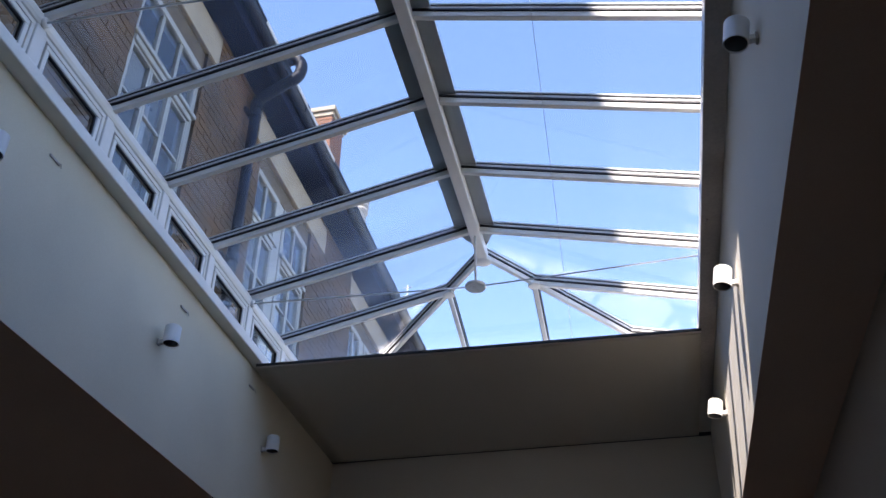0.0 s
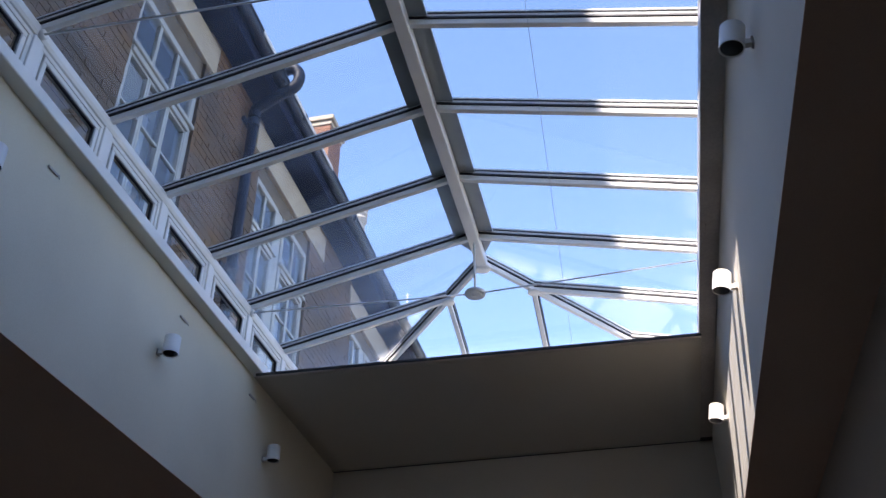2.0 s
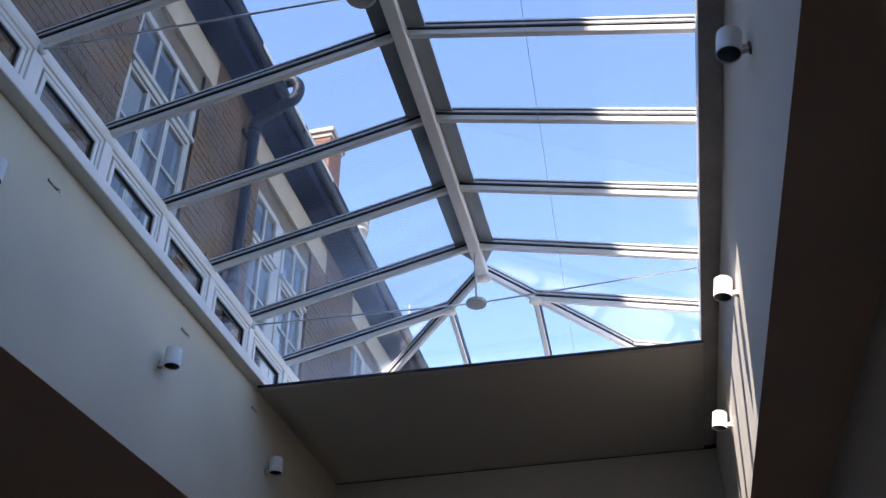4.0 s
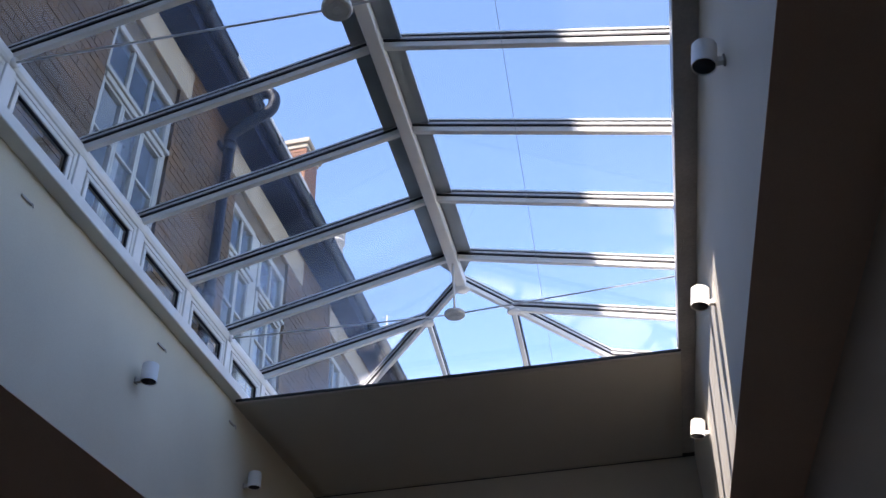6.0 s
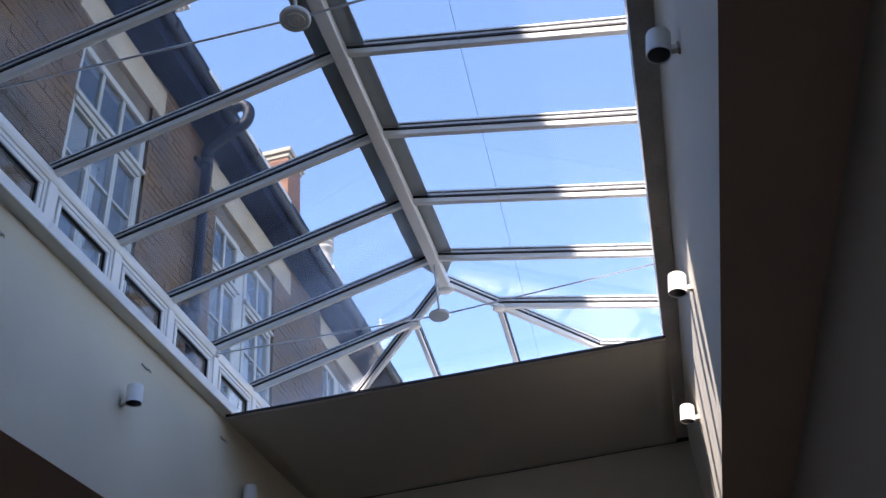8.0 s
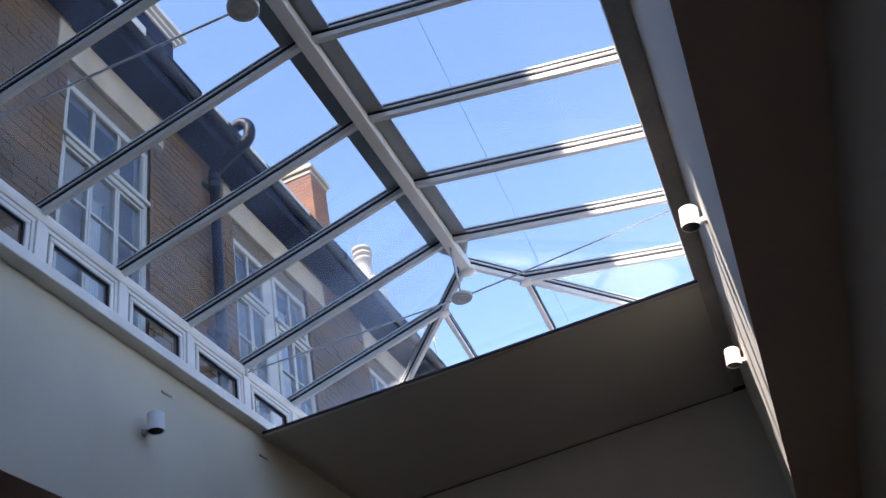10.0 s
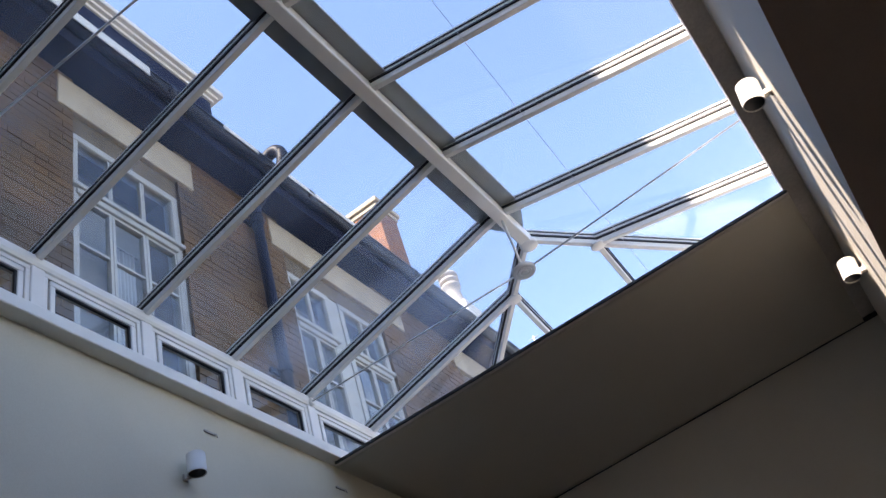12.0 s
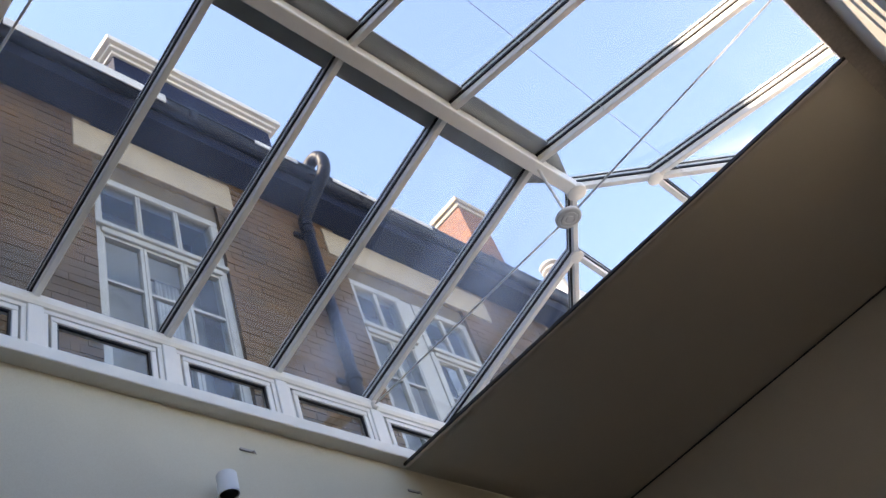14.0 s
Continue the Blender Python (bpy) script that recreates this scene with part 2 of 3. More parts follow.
structure("wall_north", box(ROOM_X0, ROOM_X1, ROOM_Y1, ROOM_Y1 + 0.2, -0.2, 4.85), WARM_PLASTER, "plain cream plastered room wall", "wall")
T = 0.12
bm = bmesh.new()
add_box(bm, ROOM_X0, WELL_X0 - T, ROOM_Y0, ROOM_Y1, CEIL, CEIL + 0.15)
add_box(bm, WELL_X1 + T, ROOM_X1, ROOM_Y0, ROOM_Y1, CEIL, CEIL + 0.15)
add_box(bm, WELL_X0 - T, WELL_X1 + T, ROOM_Y0, WELL_Y0 - T, CEIL, CEIL + 0.15)
add_box(bm, WELL_X0 - T, WELL_X1 + T, WELL_Y1 + T, ROOM_Y1, CEIL, CEIL + 0.15)
# the lower edges of the well's linings, coloured as the ceiling
add_box(bm, WELL_X0 - T, WELL_X0 + 0.002, WELL_Y0 - T, WELL_Y1 + T, CEIL, CEIL + 0.004)
add_box(bm, WELL_X1 - 0.002, WELL_X1 + T, WELL_Y0 - T, WELL_Y1 + T, CEIL, CEIL + 0.004)
structure("ceiling", bm, TAUPE, "flat ceiling round the light well, coloured brown for the floor's bounce", "ceiling")
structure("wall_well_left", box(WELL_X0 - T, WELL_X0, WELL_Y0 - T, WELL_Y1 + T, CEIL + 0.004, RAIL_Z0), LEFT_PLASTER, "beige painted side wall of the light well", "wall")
structure("wall_well_right", box(WELL_X1, WELL_X1 + T, WELL_Y0 - T, WELL_Y1 + T, CEIL + 0.004, RAIL_Z0), PLASTER, "white painted side wall of the light well", "wall")
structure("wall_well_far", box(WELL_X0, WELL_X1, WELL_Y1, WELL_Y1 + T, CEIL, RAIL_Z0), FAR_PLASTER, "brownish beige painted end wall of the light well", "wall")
structure("wall_well_near", box(WELL_X0, WELL_X1, WELL_Y0 - T, WELL_Y0, CEIL, RAIL_Z0), PLASTER, "white painted end wall of the light well", "wall")
bm = bmesh.new()
add_box(bm, -0.50, -0.08, ROOM_Y0, ROOM_Y1, 4.70, 4.85)
add_box(bm, 3.78, ROOM_X1 + 0.2, ROOM_Y0, ROOM_Y1, 4.70, 4.85)
add_box(bm, -0.08, 3.78, ROOM_Y0, Y_NEAR - 0.08, 4.70, 4.85)
add_box(bm, -0.08, 3.78, Y_FAR + 0.08, ROOM_Y1, 4.70, 4.85)
structure("roof_deck", bm, DECK, "grey felt flat roof round the lantern", "flat roof")

# unseen blocks, added to keep the sun off the near and left parts
bm = box(0.4, 9.0, -9.0, -4.6, 4.85, 10.4)
add_box(bm, -7.2, 0.4, -9.0, -4.6, 4.85, 15.0)
structure("wall_rear_wing", bm, MORTAR, "plain brown blocks added out of view to shade the lantern", "wall")

# ---- roof lantern ----
lantern = thing("roof_lantern", (MID, 1.5, RAIL_Z0), "white aluminium hipped roof lantern glazed with clear panes", "roof lantern")
part("base_rail", box(-0.08, 0.22, WELL_Y0, WELL_Y1, RAIL_Z0, RAIL_Z1, 0.008), WHITE, lantern)
part("base_rail", box(3.43, 3.78, WELL_Y0, WELL_Y1, RAIL_Z0, RAIL_Z1, 0.008), WHITE, lantern)
part("base_rail", box(-0.08, 3.78, WELL_Y1, Y_FAR + 0.08, RAIL_Z0, RAIL_Z1, 0.008), WHITE, lantern)
part("base_rail", box(-0.08, 3.78, Y_NEAR - 0.08, WELL_Y0, RAIL_Z0, RAIL_Z1, 0.008), WHITE, lantern)


def roof_z(x):
    """The height of the glass line over x on the two long slopes."""
    d = x if x <= MID else EAVE_W - x
    return EAVE_Z + (RIDGE_Z - EAVE_Z) * d / MID


def glazing_bar(a, b, name="rafter"):
    bar = part(name, beam(a, b, 0.038, -0.032, 0.012, 0.006), WHITE, lantern)
    part("gasket", beam(a, b, 0.054, 0.012, 0.026), GASKET, bar, "black rubber glazing gasket")
    part("pressure_plate", beam(a, b, 0.050, 0.026, 0.046), WHITE, bar)
    part("gasket", beam(a, b, 0.066, 0.046, 0.052), GASKET, bar, "black rubber glazing gasket")
    part("cap", beam(a, b, 0.060, 0.054, 0.070, 0.005), WHITE, bar)
    return bar


rafter_ys = [BAY * k for k in range(-2, 7)]
hip_run = Y_FAR - RIDGE_FAR


def slope_top(y):
    """How far in from the eave the long slope reaches at y: to the ridge, or to the hip."""
    if y > RIDGE_FAR:
        return MID * (Y_FAR - y) / hip_run
    if y < RIDGE_NEAR:
        return MID * (y - Y_NEAR) / hip_run
    return MID


for y in rafter_ys:
    d = slope_top(y)
    if d < 0.2:
        continue
    zt = EAVE_Z + (RIDGE_Z - EAVE_Z) * d / MID
    glazing_bar((0, y, EAVE_Z), (d, y, zt))
    glazing_bar((EAVE_W, y, EAVE_Z), (EAVE_W - d, y, zt))
ridge = part("ridge_beam", beam((MID, RIDGE_NEAR, RIDGE_Z), (MID, RIDGE_FAR, RIDGE_Z), 0.085, -0.075, 0.02, 0.008), WHITE, lantern)
for s in (-1, 1):
    x1 = MID + s * 0.155
    z1 = RIDGE_Z - 0.155 * (RIDGE_Z - EAVE_Z) / MID
    cap = slab([(MID, RIDGE_NEAR, RIDGE_Z + 0.035), (MID, RIDGE_FAR, RIDGE_Z + 0.035), (x1, RIDGE_FAR - 0.34, z1 + 0.035), (x1, RIDGE_NEAR + 0.34, z1 + 0.035)], 0.012)
    part("ridge_cap", cap, GREY_CAP, ridge, "grey folded metal ridge cap")
for y_end, y_eave in ((RIDGE_FAR, Y_FAR), (RIDGE_NEAR, Y_NEAR)):
    for x in (0, EAVE_W):
        glazing_bar((MID, y_end, RIDGE_Z), (x, y_eave, EAVE_Z), "hip_rafter")
    for k in (5, 6):
        y = BAY * k if y_end > 0 else 3.0 - BAY * k
        d = slope_top(y)
        zt = EAVE_Z + (RIDGE_Z - EAVE_Z) * d / MID
        for x in (d, EAVE_W - d):
            glazing_bar((x, y, zt), (x, y_eave, EAVE_Z), "jack_rafter")
            part("gusset", lathe([(0.0, -0.043), (0.05, -0.043), (0.055, -0.04), (0.055, -0.03), (0.0, -0.03)], (x, y, zt), 12), WHITE, lantern)
    part("ridge_boss", lathe([(0.0, -0.079), (0.06, -0.079), (0.066, -0.074), (0.066, -0.04), (0.0, -0.04)], (MID, y_end, RIDGE_Z), 16), WHITE, lantern)


def pane(corners, mat=GLASS):
    ob = part("glass_pane", slab(corners, 0.008), mat, lantern)
    ob.visible_shadow = False
    return ob


LIFT = 0.026
edges_y = [Y_NEAR] + rafter_ys + [Y_FAR]
edges_y = sorted(set(edges_y) - {BAY * 7})
for a, b in zip(edges_y, edges_y[1:]):
    for side in (0, 1):
        da, db = slope_top(a), slope_top(b)
        pts = [(0, a), (0, b), (db, b)]
        if a < RIDGE_FAR < b:
            pts.append((MID, RIDGE_FAR))
        if a < RIDGE_NEAR < b:
            pts.append((MID, RIDGE_NEAR))
        pts.append((da, a))
        pts = [p for i, p in enumerate(pts) if p not in pts[:i]]
        pane([((p if side == 0 else EAVE_W - p), q, EAVE_Z + (RIDGE_Z - EAVE_Z) * p / MID + LIFT) for p, q in pts], GLASS if side else HAZY_GLASS if a > 2 else DULL_GLASS)
for y_end, y_eave, s in ((RIDGE_FAR, Y_FAR, 1), (RIDGE_NEAR, Y_NEAR, -1)):
    run = abs(y_eave - y_end)

    def end_point(x, inward):
        return (x, y_eave - s * inward * run / MID, EAVE_Z + (RIDGE_Z - EAVE_Z) * inward / MID + LIFT)

    ds = [slope_top(BAY * 6), slope_top(BAY * 5)]
    xs = [0, ds[0], ds[1], EAVE_W - ds[1], EAVE_W - ds[0], EAVE_W]
    for x0, x1 in zip(xs, xs[1:]):
        pts = [end_point(x0, 0), end_point(x1, 0)]
        if x1 < EAVE_W:
            pts.append(end_point(x1, min(x1, EAVE_W - x1)))
        if x0 < MID < x1:
            pts.append(end_point(MID, MID))
        if x0 > 0:
            pts.append(end_point(x0, min(x0, EAVE_W - x0)))
        pane(pts)

# eave beams and the row of small opening lights under them
part("eave_beam", box(-0.07, 0.035, Y_NEAR, Y_FAR, EAVE_Z - 0.085, EAVE_Z + 0.012, 0.03), WHITE, lantern)
part("eave_beam", box(EAVE_W - 0.035, EAVE_W + 0.07, Y_NEAR, Y_FAR, EAVE_Z - 0.085, EAVE_Z + 0.012, 0.012), WHITE, lantern)
part("eave_beam", box(0.035, EAVE_W - 0.035, Y_FAR - 0.035, Y_FAR + 0.07, EAVE_Z - 0.085, EAVE_Z + 0.012, 0.012), WHITE, lantern)
part("eave_beam", box(0.035, EAVE_W - 0.035, Y_NEAR - 0.07, Y_NEAR + 0.035, EAVE_Z - 0.085, EAVE_Z + 0.012, 0.012), WHITE, lantern)
POST_Z0, POST_Z1 = RAIL_Z1, EAVE_Z - 0.085


def ring(y0, y1, z0, z1, wide, x0, x1, bevel=0.004):
    """A flat rectangular frame in the plane of y and z."""
    bm = bmesh.new()
    add_box(bm, x0, x1, y0, y1, z1 - wide, z1, bevel)
    add_box(bm, x0, x1, y0, y1, z0, z0 + wide, bevel)
    add_box(bm, x0, x1, y0, y0 + wide, z0 + wide, z1 - wide, bevel)
    add_box(bm, x0, x1, y1 - wide, y1, z0 + wide, z1 - wide, bevel)
    return bm


def opening_light(y0, y1, x, s):
    """A small top-hung light between two posts; s is +1 where the room lies at larger x."""
    frame_ob = part("side_window", ring(y0, y1, POST_Z0, POST_Z1, 0.028, min(x, x - s * 0.06), max(x, x - s * 0.06)), WHITE, lantern)
    a, b = sorted((x + s * 0.004, x - s * 0.05))
    part("sash", ring(y0 + 0.04, y1 - 0.04, POST_Z0 + 0.035, POST_Z1 - 0.04, 0.034, a, b, 0.006), WHITE, frame_ob)
    a, b = sorted((x - s * 0.006, x - s * 0.022))
    part("gasket", ring(y0 + 0.074, y1 - 0.074, POST_Z0 + 0.069, POST_Z1 - 0.074, 0.011, a, b, 0), GASKET, frame_ob, "black rubber glazing gasket")
    a, b = sorted((x - s * 0.024, x - s * 0.03))
    g = part("glass", box(a, b, y0 + 0.07, y1 - 0.07, POST_Z0 + 0.065, POST_Z1 - 0.07), GLASS, frame_ob)
    g.visible_shadow = False
    a, b = sorted((x + s * 0.004, x + s * 0.03))
    part("window_stay", box(a, b, y1 - 0.10, y1 - 0.06, POST_Z0 + 0.04, POST_Z0 + 0.055, 0.003), WHITE, frame_ob)


post_ys = [Y_NEAR + 0.02] + [y for y in rafter_ys if Y_NEAR + 0.3 < y < Y_FAR - 0.3] + [Y_FAR - 0.02]
for x, s in ((0.02, 1), (EAVE_W - 0.02, -1)):
    for y in post_ys:
        a, b = sorted((x + s * 0.012, x - s * 0.08))
        part("post", box(a, b, y - 0.042, y + 0.042, POST_Z0, POST_Z1, 0.006), WHITE, lantern)
    for a, b in zip(post_ys, post_ys[1:]):
        opening_light(a + 0.042, b - 0.042, x, s)
for y in (Y_FAR, Y_NEAR):
    part("end_panel", box(0.06, EAVE_W - 0.06, y - 0.03, y + 0.03, POST_Z0, POST_Z1, 0.004), WHITE, lantern)

# tie rods with their hubs
HUB_Z = 5.37
for y in (0.0, 3.0):
    turned = [(0.0, -0.020), (0.022, -0.020), (0.024, -0.014), (0.031, -0.014), (0.033, -0.019), (0.049, -0.019), (0.051, -0.012), (0.058, -0.012), (0.060, -0.016), (0.074, -0.014), (0.080, -0.006), (0.080, 0.010), (0.066, 0.016), (0.030, 0.022), (0.0, 0.022)]
    hub = part("tie_hub", lathe(turned, (MID, y, HUB_Z), 32), LAMP_WHITE, lantern, "white turned tie rod hub")
    for f in hub.data.polygons:
        f.use_smooth = False
    for x in (0.03, EAVE_W - 0.03):
        part("tie_rod", tube([(x, y, EAVE_Z - 0.05), (MID, y, HUB_Z)], 0.0065), STEEL, hub, "thin steel tie rod")
        part("rod_bracket", lathe([(0.0, -0.02), (0.03, -0.02), (0.03, 0.02), (0.0, 0.02)], (x, y, EAVE_Z - 0.05), 12, Matrix.Rotation(radians(90), 4, "Y")), WHITE, hub)
    part("hanger", tube([(MID, y, HUB_Z), (MID, y, RIDGE_Z - 0.06)], 0.009), WHITE, hub)

# ---- the drawn blind under the far end ----
blind = thing("roof_blind", (MID, WELL_Y1, 4.86), "grey fabric roof blind drawn part way under the lantern", "blind")
BX0, BX1 = WELL_X0 + 0.01, 3.445


def lead(x, back=0.0):
    """Where the leading edge of the blind stands over x."""
    return BLIND_L + (BLIND_R - BLIND_L) * (x - BX0) / (BX1 - BX0) - back


bm = bmesh.new()
NX, NY = 24, 30
grid = []
for i in range(NX + 1):
    x = BX0 + (BX1 - BX0) * i / NX
    col = []
    for k in range(NY + 1):
        y = lead(x) + (WELL_Y1 - 0.03 - lead(x)) * k / NY
        sag = 0.006 * math.sin(math.pi * i / NX) * math.sin(math.pi * k / NY) + 0.0012 * math.sin(i * 1.7 + k * 0.4)
        col.append(bm.verts.new((x, y, 4.836 - sag)))
    grid.append(col)
for a, b in zip(grid, grid[1:]):
    for k in range(NY):
        bm.faces.new((a[k], b[k], b[k + 1], a[k + 1])).smooth = True
cloth = part("fabric", bm, FABRIC, blind)
thick = cloth.modifiers.new("thick", "SOLIDIFY")
thick.thickness = 0.003
part("leading_bar", beam((BX0 + 0.03, lead(BX0, 0.011), 4.832), (BX1, lead(BX1, 0.011), 4.832), 0.022, -0.010, 0.010, 0.005), BAR, blind, "pale aluminium leading bar")
part("seal_strip", beam((BX0 + 0.03, lead(BX0, 0.028), 4.837), (BX1, lead(BX1, 0.028), 4.837), 0.012, -0.009, 0.009), GASKET, blind, "black seal strip")
part("side_channel", box(3.432, WELL_X1 - 0.004, WELL_Y0 + 0.01, WELL_Y1 - 0.06, 4.841, 4.849), CHANNEL, blind, "grey brown side channel")
# a black strip drawn where the shadow gap meets the far wall
part("head_slot", box(WELL_X0 + 0.002, WELL_X1 - 0.002, WELL_Y1 - 0.07, WELL_Y1 - 0.001, 4.836, 4.848), GASKET, blind, "black strip for the shadow gap at the head")


# ---- wall lamps ----
def wall_lamp(lean):
    """lean: degrees by which the body tips back towards its wall."""
    tip = Matrix.Rotation(radians(-lean), 4, "Y")
    lamp = thing("wall_lamp", (0, 0, 0), "white cylindrical downlight on a short wall bracket", "wall lamp", "wall lamps in the light well")
    R, H = 0.05, 0.118
    part("body", lathe([(R, 0.0), (R, H - 0.006), (R - 0.006, H), (0.0, H), (0.0, H - 0.01), (R - 0.005, H - 0.01), (R - 0.005, 0.0)][:4][::-1] + [(R, 0.0), (R - 0.005, 0.0), (R - 0.006, 0.05), (0.001, 0.05)], (0, 0, 0), 32, tip), LAMP_WHITE, lamp)
    part("reflector", lathe([(0.0, 0.030), (R - 0.008, 0.030), (R - 0.007, 0.004), (R - 0.0065, 0.004), (R - 0.0065, 0.034), (0.0, 0.034)], (0, 0, 0), 28, tip), LAMP_DARK, lamp, "dark recessed reflector")
    part("bracket", box(-0.078, -R + 0.004, -0.014, 0.014, 0.004, 0.032, 0.003), LAMP_WHITE, lamp)
    part("back_plate", box(-0.086, -0.076, -0.018, 0.018, -0.002, 0.038, 0.003), CHANNEL, lamp, "grey bracket plate")
    return lamp


LAMP_Z = 4.30
first = wall_lamp(0)
first.matrix_basis = pose(WELL_X0 + 0.086, 1.59, LAMP_Z)
for y in (-0.22, 3.31):
    copy_thing(first, pose(WELL_X0 + 0.086, y, LAMP_Z))
tipped = wall_lamp(11)
tipped.matrix_basis = pose(WELL_X1 - 0.086, 1.59, LAMP_Z, 0, 0, 180)
for y in (-0.22, 3.31):
    copy_thing(tipped, pose(WELL_X1 - 0.086, y, LAMP_Z, 0, 0, 180))


# ---- small hooks on the walls of the well ----
def hook(x, s, y, z):
    h = thing("wall_hook", (x, y, z), "small grey metal clip with a hook on the wall", "hook", "hooks under the lantern")
    part("plate", box(min(x, x + s * 0.01), max(x, x + s * 0.01), y - 0.045, y + 0.045, z - 0.007, z + 0.007, 0.002), CHANNEL, h)
    part("tab", tube([(x + s * 0.006, y + 0.03, z), (x + s * 0.022, y + 0.034, z - 0.006), (x + s * 0.024, y + 0.038, z - 0.03)], 0.003, 8), CHANNEL, h)


for y in (0.27, 1.81, 2.98):
    hook(WELL_X0, 1, y, 4.68)
hook(3.47, -1, 1.75, 4.835)

# ---- the brick house beside the lantern ----
FACE = -0.50
H_Y0, H_Y1 = -7.0, 9.7
SOFFIT_Z, HOUSE_Z0 = 8.29, 4.70
house = thing("house", (-3.0, 1.5, HOUSE_Z0), "brown stock brick house with stone lintels and dark eaves", "house")
WINDOWS = [(1.42, 2.50, 3), (3.84, 4.49, 2), (4.64, 5.38, 2), (6.98, 7.58, 2), (7.73, 8.33, 2)]
WIN_Z0, WIN_Z1 = 5.55, 7.67
wall = part("wall", box(FACE - 0.42, FACE - 0.40, H_Y0, H_Y1, HOUSE_Z0, SOFFIT_Z), ROOM, house)
holes = [(1.42, 2.50), (3.84, 5.38), (6.98, 8.33)]
bm = bmesh.new()
at = H_Y0
for a, b in holes + [(H_Y1, H_Y1)]:
    add_box(bm, FACE - 0.40, FACE - 0.004, at, a, HOUSE_Z0, SOFFIT_Z)
    if b > a:
        add_box(bm, FACE - 0.40, FACE - 0.004, a, b, HOUSE_Z0, WIN_Z0)
        add_box(bm, FACE - 0.40, FACE - 0.14, a, b, WIN_Z1 + 0.1, SOFFIT_Z)
    at = b
part("wall", bm, MORTAR, house, "lime mortar bed of the brick front")
part("end_wall", box(-7.0, FACE - 0.42, H_Y1 - 0.3, H_Y1, HOUSE_Z0, SOFFIT_Z), MORTAR, house)
part("back_wall", box(-7.2, -7.0, H_Y0, H_Y1, HOUSE_Z0, SOFFIT_Z), MORTAR, house)
LINTELS = [(1.27, 2.68), (3.68, 5.85), (6.90, 8.75)]
for a, b in LINTELS:
    part("lintel", box(FACE - 0.14, FACE + 0.012, a, b, 7.87, 8.23, 0.01), STONE, house, "buff sandstone lintel")
    part("head_course", box(FACE - 0.14, FACE - 0.035, a + 0.10, b - 0.10, WIN_Z1, 7.87, 0.005), DARK_STONE, house, "course over the window, coloured dark for the lintel's shade")
for a, b in holes:
    part("sill", box(FACE - 0.16, FACE + 0.05, a - 0.08, b + 0.08, WIN_Z0 - 0.09, WIN_Z0, 0.008), STONE, house, "sandstone sill")
part("stone_mullion", box(FACE - 0.2, FACE - 0.04, 4.49, 4.64, WIN_Z0, WIN_Z1, 0.01), TIMBER, house, "white painted mullion")
part("stone_mullion", box(FACE - 0.2, FACE - 0.04, 7.58, 7.73, WIN_Z0, WIN_Z1, 0.01), TIMBER, house, "white painted mullion")

TRANSOM = 7.05


def house_window(y0, y1, lights):
    """A casement window with a row of top lights over a moulded transom."""
    x = FACE - 0.03
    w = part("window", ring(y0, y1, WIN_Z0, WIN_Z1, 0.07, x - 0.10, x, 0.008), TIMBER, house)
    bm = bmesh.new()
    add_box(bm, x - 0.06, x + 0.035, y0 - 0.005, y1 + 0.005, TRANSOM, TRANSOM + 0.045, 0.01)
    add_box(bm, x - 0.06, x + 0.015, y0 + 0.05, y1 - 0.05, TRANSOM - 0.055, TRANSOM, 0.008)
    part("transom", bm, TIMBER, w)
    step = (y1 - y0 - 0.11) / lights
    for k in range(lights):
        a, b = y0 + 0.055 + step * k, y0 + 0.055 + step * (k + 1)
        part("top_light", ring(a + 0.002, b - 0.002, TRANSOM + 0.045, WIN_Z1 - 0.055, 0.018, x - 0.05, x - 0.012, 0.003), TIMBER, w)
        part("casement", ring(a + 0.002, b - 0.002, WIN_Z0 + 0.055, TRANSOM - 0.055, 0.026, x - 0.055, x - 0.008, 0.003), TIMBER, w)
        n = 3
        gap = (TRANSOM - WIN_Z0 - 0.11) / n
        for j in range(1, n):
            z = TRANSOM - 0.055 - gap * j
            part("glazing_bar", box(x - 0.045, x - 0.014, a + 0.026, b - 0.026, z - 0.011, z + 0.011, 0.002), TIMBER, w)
    g = part("pane", box(x - 0.034, x - 0.029, y0 + 0.05, y1 - 0.05, WIN_Z0 + 0.05, WIN_Z1 - 0.05), WINDOW_GLASS, w)
    g.visible_shadow = False


for y0, y1, n in WINDOWS:
    house_window(y0, y1, n)


def curtain(y0, y1, z0, z1):
    """A hanging drape in soft folds, added behind a pane in place of a bright reflection."""
    c = thing("curtain", (FACE - 0.27, (y0 + y1) / 2, z1), "white cloth added behind the house window for a bright reflection", "curtain", "curtains in the house windows")
    bm = bmesh.new()
    n = 28
    cols = []
    for k in range(n + 1):
        y = y0 + (y1 - y0) * k / n
        x = FACE - 0.27 + 0.018 * math.sin(k * 1.35) + 0.008 * math.sin(k * 0.6)
        cols.append((bm.verts.new((x, y, z0)), bm.verts.new((x * 0.4 + (FACE - 0.27) * 0.6, y, z1))))
    for a, b in zip(cols, cols[1:]):
        f = bm.faces.new((a[0], b[0], b[1], a[1]))
        f.smooth = True
    cloth = part("cloth", bm, CURTAIN, c)
    thick = cloth.modifiers.new("thick", "SOLIDIFY")
    thick.thickness = 0.004
    part("rail", tube([(FACE - 0.27, y0 - 0.03, z1 + 0.01), (FACE - 0.27, y1 + 0.03, z1 + 0.01)], 0.012, 8), TIMBER, c)


# added drapes, set where the panes show bright reflected streaks
curtain(2.02, 2.22, 5.6, 6.98)
curtain(3.95, 4.11, 5.6, 7.58)
